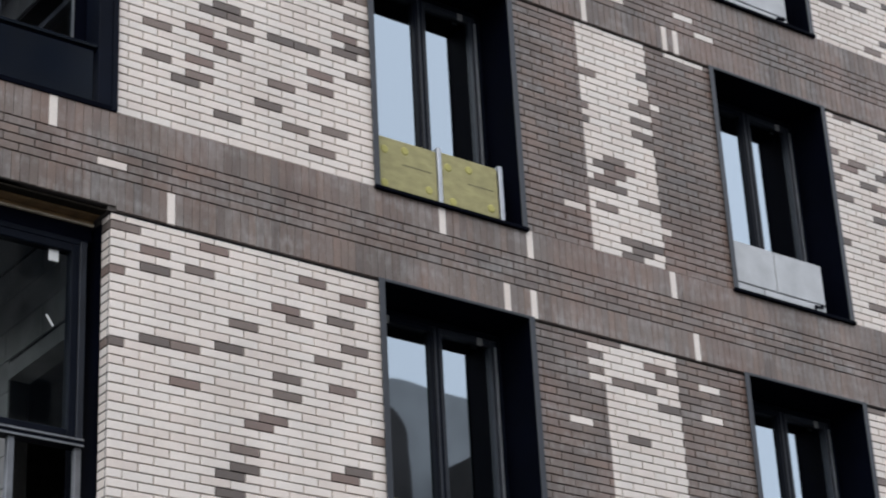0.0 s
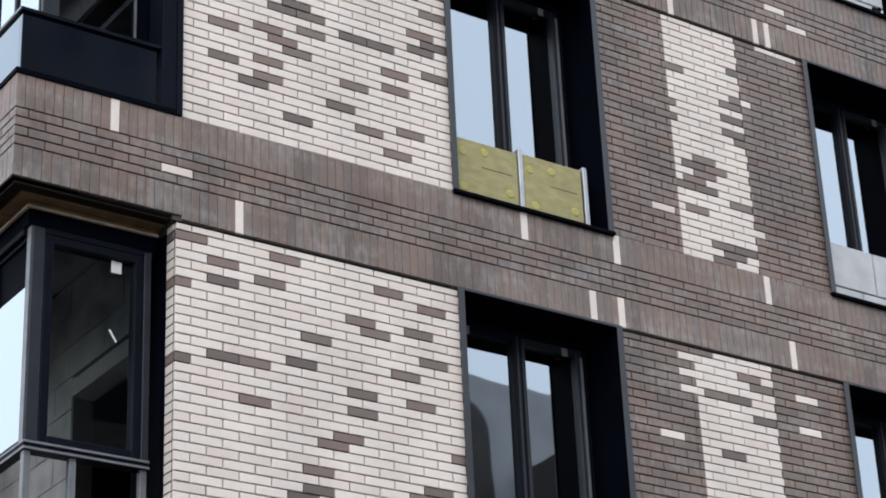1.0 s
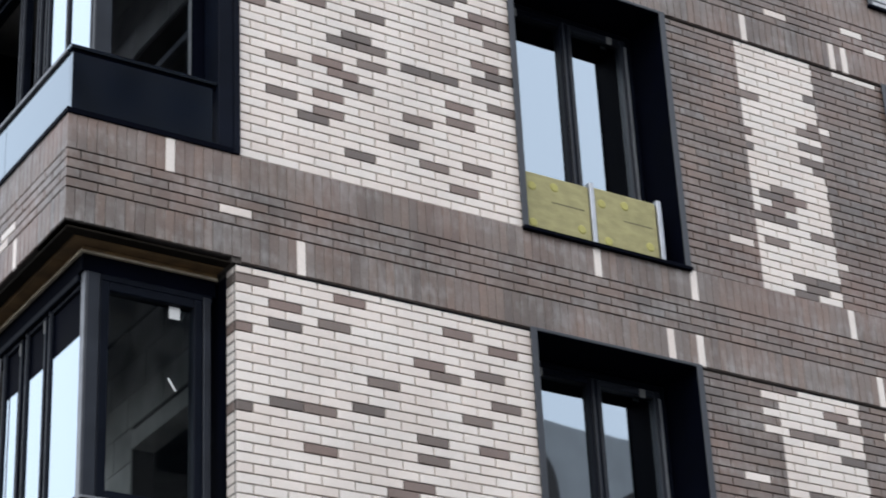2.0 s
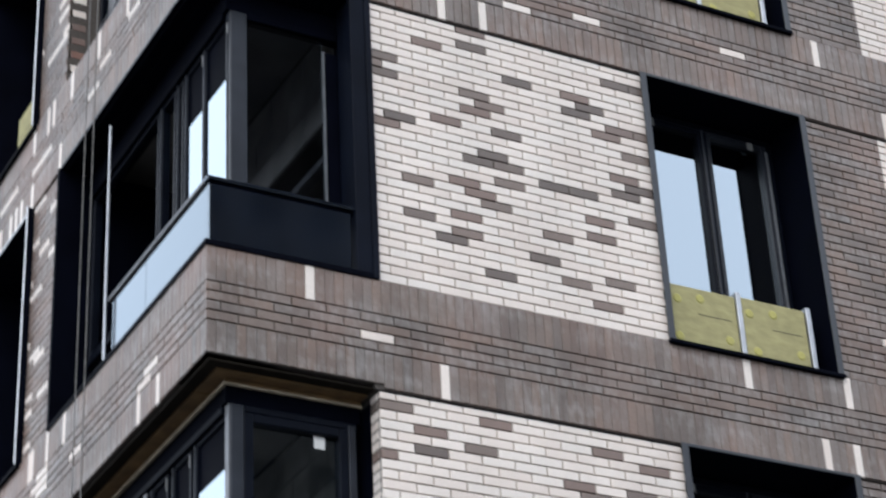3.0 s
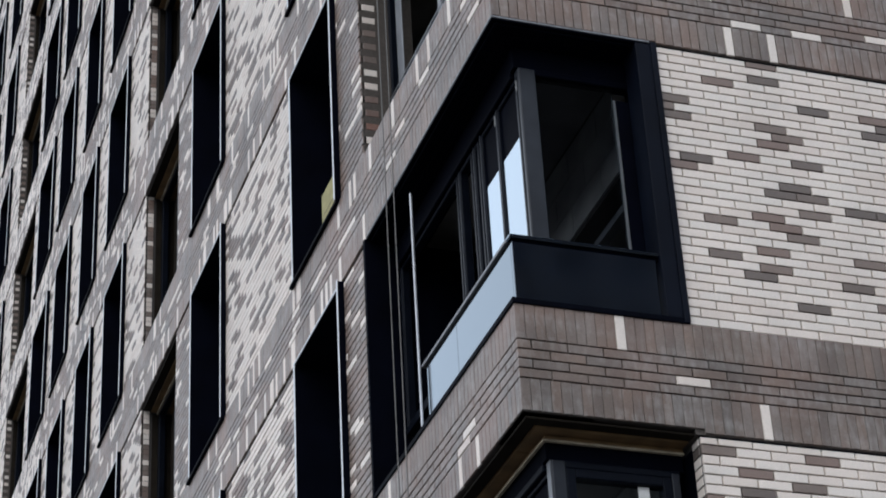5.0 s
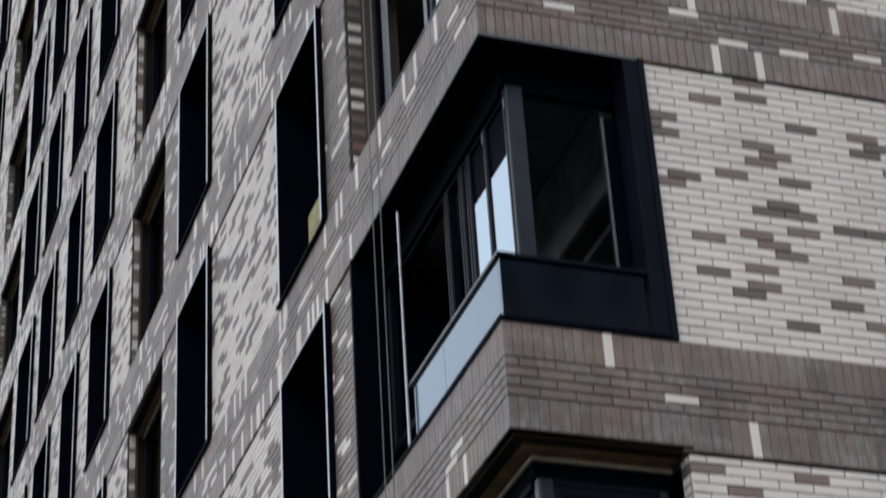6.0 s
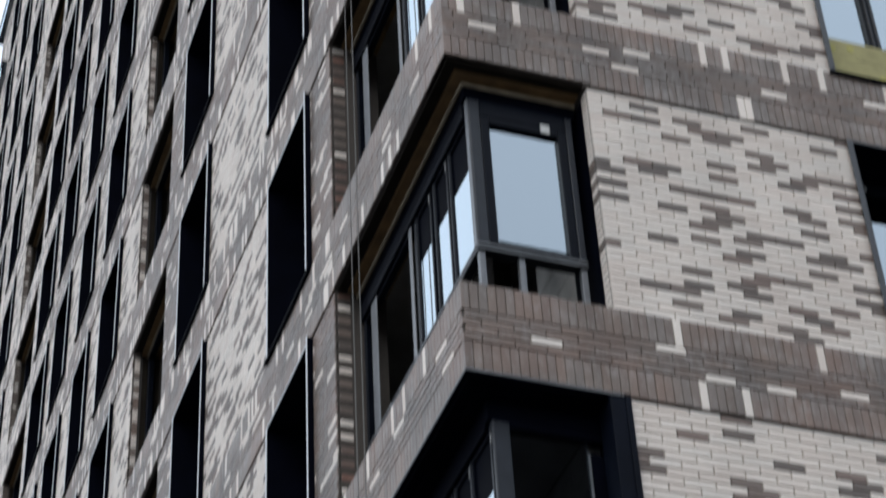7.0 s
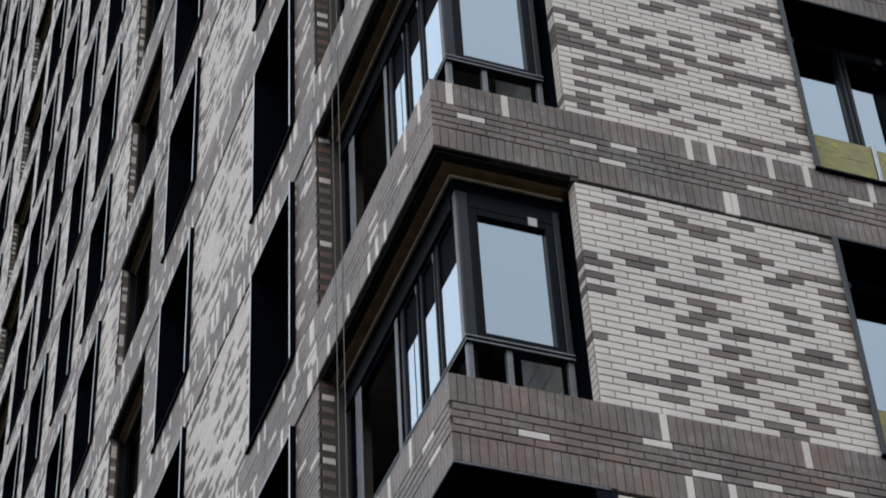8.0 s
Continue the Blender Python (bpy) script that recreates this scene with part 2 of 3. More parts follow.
def lay_joined(name, face, bricks, parent, depth=0.03):
    """Bricks too small to pick apart, as one real mesh for each colour."""
    for mat in {b[5].name: b[5] for b in bricks}.values():
        verts, faces = [], []
        for u, d, z, w, h, m in bricks:
            if m is not mat:
                continue
            vs, fs = brick_shape(face, w, h, depth)
            o, n = place(face, u, d, z), len(verts)
            verts += [(a + o[0], b + o[1], c + o[2]) for a, b, c in vs]
            faces += [tuple(n + i for i in f) for f in fs]
        me = bpy.data.meshes.new(name)
        me.from_pydata(verts, [], faces)
        me.materials.append(mat)
        ob = new(name, me)
        ob.parent = parent
        tagged(ob, kind="stuff")


# ---- plan: the house's corner is the origin, front along +x, side along +y ----
Z0, H, BAND = 8.4, 3.2, 0.832       # underside of the lowest band seen, storey, height of a band
COURSE = (H - BAND) / 33
PITCH, JOINT, BOND = 0.255, 0.009, 1.24
SOLDIER = (BAND - 4 * COURSE) / 2
WALL = 0.50
FIRST, LAST = -2, 18
rng = random.Random(7)


def floor_z(k):
    """Underside of the band over storey k; storey 1 lies below the lowest band seen."""
    return Z0 + (k - 1) * H


def field(u0, u1, z, rows, chooser, out=0.0, shift=0, pitch=PITCH, course=COURSE, lag=0.0):
    """Running bond from u0 to u1, course by course upward; chooser(row, column) gives the material."""
    got = []
    for r in range(rows):
        half = (r + shift) % 2
        n = math.floor((u0 - BOND + lag) / pitch + half / 2)
        u = BOND + (n - half / 2) * pitch - lag
        while u < u1 - 0.02:
            a, b = max(u, u0), min(u + pitch - JOINT, u1)
            if b - a > 0.02:
                got.append((a, out + rng.uniform(-0.0015, 0.0015), z + r * course + JOINT, b - a, course - JOINT - (0.016 if r == 32 else 0.0), chooser(r, n)))
            u += pitch
            n += 1
    return got


def band_field(u0, u1, z, chooser, out=0.014, short=0.0, until=0.0, lag=0.0, gap=0.006):
    """Soldiers, four stretcher courses, soldiers. chooser(kind, column)."""
    got = []
    for base, kind in ((z, "lower"), (z + SOLDIER + 4 * COURSE, "upper")):
        n, u = 0, u0
        while u < u1 - 0.02:
            b = min(u + COURSE - gap, u1)
            cut = short if kind == "lower" and u < until else 0.0
            if b - u > 0.02:
                got.append((u, out + rng.uniform(-0.0015, 0.0015), base + JOINT + cut, b - u, SOLDIER - JOINT - cut, chooser(kind, n)))
            u += COURSE
            n += 1
    got += field(u0, u1, z + SOLDIER, 4, lambda r, n: chooser("course%d" % r, n), out, lag=lag)
    return got


def mixed(main, other, share):
    return lambda *a: other if rng.random() < share else main


# accent bricks of the front, storey by storey, as a chart of the bond with the top course first: # grey-brown, o cream in a brown pier, @ both
CHARTS = {
    0: """
...................#
#..#..............o
.......#.............#
.#......#.........o..#.o
...#
.#................o##
#.....#.#
......#..............#.o
.
....#...#
.
.......#.........o
....#...............#
.##
#.....#.#
.
......#
..#
.
.....#...#
.....#
.
.
....#...#
........#
....#
....#
.
....#
.
.
.
.
""",
    1: """
...#...................oo
.
...#....##
..#
.
.....#.#..............#
#......#
#......#...........#
#..#....##
....#...#.............@
...#.................#
.........#
..#.#.............#..#
.#
#.......#.........#..#
....#....#............#
...##...#
......##
....#
...#.....#..........#
.#.#...#...........##
....#...............#
.......#...........#
...#..#............##
.#...................#
...#
..#..#.............#
........#.........o...o
......#
....#
.......#............##
.....................#
....................#
""",
    2: """
.........#
..#...#
...#....#
.##.##
....#
...#..#
......#
......#.##
....#..#
.......#.#
.##.#
#.#......#
#
...###.#.#
#......#.#
....#
#.#.#..#
....#
...#.##..#
.....#..#
...#...##
..#..#
....#..#
#........#
.....##
...#.#...#
....#....#
...#.#..#
.##...#
.......#
..#.#..#
....#.#
......#
""",
    3: """
.
......#
.....#
.........#
....##..#
......#.##
.....#
..#....##
....#.###
....#....#
.......#.#
.......#.#
.
.....#
#..#
.#.#.#.#
.#....#
#.#.##...#
#.##.####
##..#..##
###.#.#
...##...#
.###....#
.#
.....##
.###.....#
.........#
.#..#
..##.#
.#.#.....#
#...#.###
.#.....#
.
""",
}


def charted(mark):
    return {k: {(32 - a, b) for a, row in enumerate(text.split()) for b, c in enumerate(row) if c in (mark, "@")} for k, text in CHARTS.items()}


ACCENTS, LIGHTS = charted("#"), charted("o")
# cream bricks of the front bands: U and L soldiers, C courses, by metres from the corner
BAND_ACCENTS = {
    1: "U:0.75 U:4.34 U:5.25 U:6.89 L:1.72 L:4.94 L:5.25 L:7.14 C1:1.23",
    2: "L:6.13 L:7.16 L:7.26 C2:7.38 C0:7.65 C1:0.8 C3:1.66 C0:2.03 C0:2.54 C1:3.17 U:1.74 U:2.94 L:1.88 L:2.25 C2:4.6 U:5.5 C1:6.6",
    3: "U:0.16 U:0.67 U:2.40 U:2.61 U:3.21 U:3.51 U:4.17 C2:0.35 C2:1.37 C3:1.75 C0:1.62 C1:3.01 C3:4.02 L:2.69 L:2.78 C1:4.9 U:5.6",
}


def told(k, main, other, share):
    """Accents of a storey as they are set, or by chance where the wall is out of sight."""
    if k not in ACCENTS:
        return mixed(main, other, share)
    spots = ACCENTS[k] if main is WHITE else LIGHTS[k]
    return lambda r, n: other if (r, n) in spots else main


# the same on the side, by metres from the corner
SIDE_BAND_ACCENTS = {
    1: "L:0.83 L:1.215 C0:1.10 C1:0.98 C1:2.43 U:2.75",
    2: "C3:0.45 C0:0.31 U:0.875 U:1.32 U:1.628 U:2.309 U:2.904 C3:1.453 C2:2.071 C0:2.345",
}


def band_told(k, u0, table=None):
    table = table or BAND_ACCENTS
    if k not in table:
        return mixed(BROWN, WHITE, 0.05)
    spots = [(a, float(b)) for a, b in (w.split(":") for w in table[k].split())]

    def pick(kind, n):
        if kind in ("lower", "upper"):
            a = u0 + n * COURSE
            return WHITE if any(s == kind[0].upper() and a <= u < a + COURSE for s, u in spots) else BROWN
        r = int(kind[-1])
        a = BOND + (n - (r % 2) / 2) * PITCH
        return WHITE if any(s == "C%d" % r and a <= u < a + PITCH for s, u in spots) else BROWN
    return pick


# ---- ground and the house's inside ----
ground = part("ground", [(-900, 900, -900, 900, -0.3, 0.0)], ASPHALT)
tagged(ground, "dark grey asphalt street below the house", "ground", kind="structure")

SIDE_END, FRONT_END = 36.0, 12.2
for k in range(FIRST, LAST + 1):
    z = floor_z(k)
    slab = part("floor_slab", [(WALL, FRONT_END, WALL, SIDE_END, z + 0.30, z + 0.52)], CONCRETE)
    tagged(slab, "grey raw concrete floor slab inside the house", "floor slab", "floor slabs", "structure")
core = part("wall_core", [(4.2, FRONT_END, 4.2, SIDE_END, 0, floor_z(LAST) - 0.1)], BLOCK)
tagged(core, "grey block partition wall deep inside the rooms", "wall", kind="structure")

# ---- openings ----
X_LOG, X_W1A, X_W1B, X_S1, X_S2, X_W2A, X_W2B = 1.24, 3.665, 5.21, 6.00, 6.855, 7.69, 9.22
Y_LOG = 3.13


def box_wall(name, face, u0, u1, z0, z1, out=-0.012, label="", mat=None, until=None, lift=0.0):
    boxes = [span(face, u0, u1, -WALL, out, z0, z1)]
    if until:
        boxes = [span(face, u0, until, -WALL, out, z0 + lift, z1), span(face, until, u1, -WALL, out, z0, z1)]
    ob = part(name, boxes, mat or (MORTAR if name == "brick_panel" else BROWN_MORTAR))
    return tagged(ob, label, "brick wall", "brick wall panels", "structure")


# front bands and panels
for k in range(0, 6):
    z = floor_z(k)
    bed = box_wall("brick_band", "R", -0.003, FRONT_END, z, z + BAND, -0.001, "brown brick band of soldiers and stretchers with cream accents", until=X_LOG - 0.03, lift=0.010 if k == 2 else 0.036)
    bricks = band_field(-0.014, FRONT_END - 1.0, z, band_told(k, -0.014), short=0.012 if k == 2 else 0.030, until=X_LOG - 0.03, lag=0.082 if k == 2 else 0.0, gap=0.0025 if k < 2 else 0.006)
    near = [b for b in bricks if b[0] < 6.2] if k in (1, 2, 3) else []
    lay_single("R", bed, near)
    lay_joined("brick_courses", "R", [b for b in bricks if b not in near], bed)
    zb = z + BAND
    for u0, u1, main, other, share, what in (
            (X_LOG, X_W1A, WHITE, GREY, 0.22, "cream brick panel with scattered grey-brown accent bricks"),
            (X_W1B, X_S1, BROWN, WHITE, 0.02, "brown brick pier beside a window"),
            (X_S1, X_S2, WHITE, GREY, 0.13, "narrow cream brick strip between brown piers"),
            (X_S2, X_W2A, BROWN, WHITE, 0.04, "brown brick pier beside a window"),
            (X_W2B, FRONT_END, WHITE, GREY, 0.15, "cream brick panel with scattered grey-brown accent bricks")):
        bed = box_wall("brick_panel" if main is WHITE else "brick_pier", "R", u0, u1, zb, z + H, -0.020, what)
        if main is WHITE:
            # black strip paints the shade under the projecting band
            part("lintel_strip", [span("R", u0, u1, -0.02, -0.006, z + H - 0.024, z + H - 0.001)], BLACK, bed, "black strip painting the gap's shade")
        chooser = told(k, main, other, share) if u0 < 9 else mixed(main, other, share)
        bricks = field(u0, min(u1, FRONT_END - 1.0), zb, 33, chooser, 0.0, 1 if k == 0 else 0)
        if k in (0, 1, 2, 3) and u0 < 9 and (u0 < 5 or k < 2):
            lay_single("R", bed, bricks)
        else:
            lay_joined("brick_courses", "R", bricks, bed)
        if u0 == X_LOG and k != 1:
            ends = [b for b in bricks if b[0] < X_LOG + 0.001]
            lay_joined("brick_ends", "L", [(0.034, -X_LOG + 0.004, b[2], 0.10, b[4], b[5]) for b in ends], bed)


# side bands and panels
SIDE_OPEN = [("window", 3.855, 5.375), ("window", 8.14, 9.735), ("loggia", 10.59, 12.62), ("window", 13.91, 15.44), ("window", 16.33, 17.70),
             ("window", 18.70, 20.20), ("window", 20.86, 22.57), ("loggia", 23.15, 25.7), ("window", 26.9, 28.5), ("window", 29.6, 31.1), ("window", 32.3, 33.8)]
edges = [Y_LOG] + [v for _, a, b in SIDE_OPEN for v in (a, b)] + [SIDE_END]
SIDE_SOLID = list(zip(edges[::2], edges[1::2]))
DETAIL = 21.0       # bricks are modelled up to here; past it they are under a few centimetres of view
for k in range(-1, LAST + 1):
    z = floor_z(k)
    bed = box_wall("brick_band", "L", 0.012, SIDE_END, z, z + BAND, -0.001, "brown brick band of soldiers and stretchers with cream accents", until=Y_LOG, lift=0.010 if k == 2 else 0.036)
    chooser = mixed(BROWN, WHITE, 0.09)
    near = band_field(0.02, Y_LOG, z, band_told(k, 0.02, SIDE_BAND_ACCENTS) if k in (1, 2) else chooser, short=0.012 if k == 2 else 0.030, until=Y_LOG)
    (lay_single("L", bed, near) if k in (1, 2, 3) else lay_joined("brick_courses", "L", near, bed))
    # cream share rises with distance, also painting in grazing sky sheen
    lay_joined("brick_courses", "L", band_field(Y_LOG, DETAIL, z, mixed(BROWN, WHITE, 0.18)), bed)
    lay_joined("brick_courses", "L", band_field(DETAIL, SIDE_END, z, mixed(BROWN, WHITE, 0.50)), bed)
    for n, (u0, u1) in enumerate(SIDE_SOLID if k < LAST else []):
        light = n in (1, 3)
        single = n == 0 and k in (1, 2)
        bed = box_wall("brick_panel" if light else "brick_pier", "L", u0, u1, z + BAND, z + H, -0.012,
                       "cream brick panel with many grey-brown accent bricks" if light else "brown brick pier with scattered cream bricks")
        # far piers likewise get extra cream bricks for the sky's sheen
        bricks = field(u0, u1, z + BAND, 33, mixed(WHITE, GREY, 0.30) if light else mixed(BROWN, WHITE, 0.16 if u0 < 10 else 0.45 if u0 < 13 else 0.74))
        if light:
            # same painted shade line under the side band
            part("lintel_strip", [span("L", u0, u1, -0.02, -0.006, z + H - 0.024, z + H - 0.001)], BLACK, bed, "black strip painting the gap's shade")
        if single:
            lay_single("L", bed, bricks)
        else:
            lay_joined("brick_courses", "L", bricks, bed)
        if (n == 0 and k != 1) or n in (3, 8):
            ends = [b for b in bricks if b[0] < u0 + 0.001]
            shade = RED if n == 0 else BROWN
            run, tone = 0, shade
            got = []
            for b in sorted(ends, key=lambda q: q[2]):
                if run <= 0:
                    tone = (rng.choice((RED, RED, GREY)) if n == 0 else shade) if tone is WHITE else WHITE
                    run = rng.choice((1, 2, 3)) if n else rng.choice((1, 1, 2)) if tone is WHITE else rng.choice((3, 3, 4, 5))
                got.append((0.034, -u0 + 0.004, b[2], 0.12 if n == 0 else 0.075, b[4] + 0.005, tone))
                run -= 1
            lay_joined("brick_ends", "R", got, bed)

parapet = part("roof_parapet", [(-0.03, FRONT_END, -0.03, SIDE_END, floor_z(LAST) + BAND, floor_z(LAST) + BAND + 0.12)], BLACK, bevel=0.01)
tagged(parapet, "black metal coping on the roof edge", "coping", kind="structure")
wall_back = part("wall_back", [(FRONT_END, FRONT_END + 0.3, 0, SIDE_END, 0, floor_z(LAST)), (0.0, FRONT_END, SIDE_END, SIDE_END + 0.3, 0, floor_z(LAST))], CONCRETE)
tagged(wall_back, "plain concrete walls closing the house", "wall", kind="structure")
plinth = part("wall_base", [(0.0, FRONT_END, 0.0, 0.3, 0, floor_z(-1)), (0.0, 0.3, 0.3, SIDE_END, 0, floor_z(-1))], CONCRETE)
tagged(plinth, "grey concrete wall of the lowest floor", "wall", kind="structure")


# ---- windows ----
def make_window(face, w, h, fine):
    """A framed opening about its lower near corner: flanged black lining, deep-set two-light frame and panes."""
    thing = new("window")
    t = 0.02
    b = lambda *a: span(face, *a)
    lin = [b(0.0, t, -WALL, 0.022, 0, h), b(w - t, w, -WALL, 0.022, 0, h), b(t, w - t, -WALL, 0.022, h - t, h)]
    if face == "L":      # a proud black lip on the near jamb; pale front edges paint in reflected sky
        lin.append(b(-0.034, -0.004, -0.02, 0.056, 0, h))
        edge = [b(-0.034, -0.004, 0.056, 0.062, 0, h + 0.012), b(w - 0.026, w + 0.012, 0.022, 0.028, 0, h + 0.012), b(-0.004, w - 0.026, 0.022, 0.028, h - 0.010, h + 0.012)]
        part("flange", edge, SKY_EDGE, thing, "front edge with the sky's reflection painted pale", 0.002)
    else:
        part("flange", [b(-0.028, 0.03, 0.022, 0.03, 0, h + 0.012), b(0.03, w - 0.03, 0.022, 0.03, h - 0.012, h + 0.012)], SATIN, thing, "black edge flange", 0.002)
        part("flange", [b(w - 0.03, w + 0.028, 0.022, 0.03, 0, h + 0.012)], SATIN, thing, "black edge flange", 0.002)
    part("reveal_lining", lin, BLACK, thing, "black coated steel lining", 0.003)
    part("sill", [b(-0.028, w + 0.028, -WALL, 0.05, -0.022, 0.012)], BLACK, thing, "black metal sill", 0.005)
    D0, D1 = -0.46, -0.40
    base = 0.50
    fw = 0.06
    part("frame", [b(t, t + fw, D0, D1, base, h - t), b(w - t - fw, w - t, D0, D1, base, h - t),
                   b(t + fw, w - t - fw, D0, D1, h - t - fw, h - t), b(t + fw, w - t - fw, D0, D1, base, base + fw)], FRAME, thing, bevel=0.006)
    mid = w * 0.54
    part("mullion", [b(mid - 0.035, mid + 0.035, D0 - 0.01, D1 + 0.015, base + fw, h - t - fw)], FRAME, thing, bevel=0.008)
    if fine:
        # lighter strip paints a highlight along the mullion
        part("cover_strip", [b(mid - 0.030, mid - 0.008, D1 + 0.015, D1 + 0.024, base + fw, h - t - fw)], SLATE, thing, "slate-grey painted highlight on the mullion", 0.003)
    for a, c, sl, sr in ((t + fw, mid - 0.035, 0.055, 0.028), (mid + 0.035, w - t - fw, 0.028, 0.055)):
        sw = 0.055
        # second sash in lighter slate, highlight put into its colour
        sash = part("sash", [b(a, a + sl, D0, D1 + 0.012, base + fw, h - t - fw), b(c - sr, c, D0, D1 + 0.012, base + fw, h - t - fw),
                      b(a + sl, c - sr, D0, D1 + 0.012, h - t - fw - sw, h - t - fw), b(a + sl, c - sr, D0, D1 + 0.012, base + fw, base + fw + sw)], SLATE if fine and a > mid else FRAME, thing, bevel=0.005)
        part("pane", [b(a + sl, c - sr, -0.436, -0.428, base + fw + sw, h - t - fw - sw)], GLASS, sash)
        if fine:
            at = c - 0.20 if a > mid else a + 0.22
            part("seal_tape", [b(at, at + 0.055, D1 + 0.013, D1 + 0.017, h - t - fw - 0.075, h - t - fw - 0.005)], TAB, sash, "grey tape tab")
    if fine:
        # thin pale strip imitates the highlight on the frame's edge
        part("bead", [b(w - t - fw - 0.022, w - t - fw, D1 + 0.013, D1 + 0.022, base + fw, h - t - fw - 0.06)], ALU, thing, "pale line painting the frame edge's highlight")
    part("spandrel", [b(t, w - t, D0, D0 + 0.03, 0.012, base)], FRAME, thing)
    return tagged(thing, kind="structure")


def wool_infill(face, u0, z0, w, full=True):
    """Mineral wool slabs stood in the lower part of a window opening, held by aluminium brackets."""
    b = lambda ua, ub, da, db, za, zb: span(face, u0 + ua, u0 + ub, da, db, z0 + za, z0 + zb)
    cells = ((0.035, 0.70), (0.745, 1.355)) if full else ((0.05, w * 0.55),)
    for a, c in cells:
        slab = part("insulation_slab", [b(a, c, -0.20, -0.075, 0.012, 0.57 + rng.uniform(-0.015, 0.015))], WOOL, None, "", 0.012)
        tagged(slab, "yellow mineral wool slab standing in a window opening", "insulation slab", "insulation slabs")
        part("slit", [b(a + (c - a) * 0.45, c - 0.06, -0.078, -0.0735, 0.335, 0.340)], MORTAR, slab, "dark slit")
        for fu, fz in ((0.14, 0.80), (0.2, 0.22), (0.82, 0.30), (0.45, 0.86)):
            uu, zz = a + (c - a) * (fu + rng.uniform(-0.05, 0.05)), 0.55 * fz
            bm = bmesh.new()
            bmesh.ops.create_cone(bm, cap_ends=True, segments=14, radius1=0.042, radius2=0.030, depth=0.008)
            me = bpy.data.meshes.new("plug")
            turn = Matrix.Rotation(radians(90), 4, "X" if face == "R" else "Y")
            bm.transform(Matrix.Translation(place(face, u0 + uu, -0.073, z0 + zz)) @ turn)
            bm.to_mesh(me)
            bm.free()
            me.materials.append(PLUG)
            plug = new("plug", me)
            plug.parent = slab
            tagged(plug, "yellow plastic plug")
    if full:
        for a, up in ((0.70, 0.60), (1.36, 0.60)):
            bar = part("bracket", [b(a, a + 0.042, -0.21, -0.062, 0.012, up)], ALU, None, "", 0.003)
            tagged(bar, "bare aluminium bracket beside the mineral wool", "bracket", "brackets")


def board_infill(face, u0, z0, w):
    """Pale boards in the lower part of a window opening, with a small handle-like clip."""
    b = lambda ua, ub, da, db, za, zb: span(face, u0 + ua, u0 + ub, da, db, z0 + za, z0 + zb)
    for a, c, za, zb in ((0.035, 0.60, 0.135, 0.55), (0.615, w - 0.29, 0.135, 0.55), (0.035, 0.42, 0.012, 0.120), (0.435, w - 0.29, 0.012, 0.120)):
        ob = part("infill_board", [b(a, c, -0.09, -0.03, za, zb)], BOARD, None, "", 0.004)
        tagged(ob, "pale grey board standing in a window opening", "board", "infill boards")
        if a > 0.43 and za < 0.1:
            part("clip", [b(c - 0.16, c - 0.05, -0.029, -0.012, 0.085, 0.10), b(c - 0.16, c - 0.145, -0.029, -0.012, 0.05, 0.085), b(c - 0.07, c - 0.05, -0.029, -0.012, 0.10, 0.125)], BLACK, ob, "dark bent wire clip")


def opening_floor(k):
    return floor_z(k) + BAND


hw = H - BAND
protos = {}
count = 0


def put_window(face, u0, u1, k, fine, label, group):
    global count
    key = (face, round(u1 - u0, 3), fine)
    at = Matrix.Translation(place(face, u0, 0, opening_floor(k)))
    if key not in protos:
        ob = protos[key] = make_window(face, u1 - u0, hw, fine)
        ob.matrix_basis = at
    else:
        ob = copy_thing(protos[key], at)
    count += 1
    ob.name = "window_%d" % count
    tagged(ob, label, "window", group)


for k in range(0, 5):
    put_window("R", X_W1A, X_W1B, k, True, "black-lined deep window with two lights over yellow mineral wool", "front windows")
    wool_infill("R", X_W1A, opening_floor(k), X_W1B - X_W1A)
    put_window("R", X_W2A, X_W2B, k, True, "black-lined deep window with two lights over pale boards", "front windows")
    board_infill("R", X_W2A, opening_floor(k), X_W2B - X_W2A)
for n, (sort, u0, u1) in enumerate(SIDE_OPEN):
    if sort == "window":
        for k in range(-1, LAST):
            put_window("L", u0, u1, k, False, "black-lined deep window in the side wall", "side windows")
wool_infill("L", 3.855, opening_floor(2), 1.5, False)
strip = part("insulation_strip", [span("L", 3.90, 4.95, -0.06, -0.02, opening_floor(3) + 0.012, opening_floor(3) + 0.12)], WOOL, None, "", 0.010)
tagged(strip, "thin yellow mineral wool offcut on a black window sill", "insulation strip")

# ---- corner loggias ----
SET = 0.23       # how far the glazing stands back from both faces


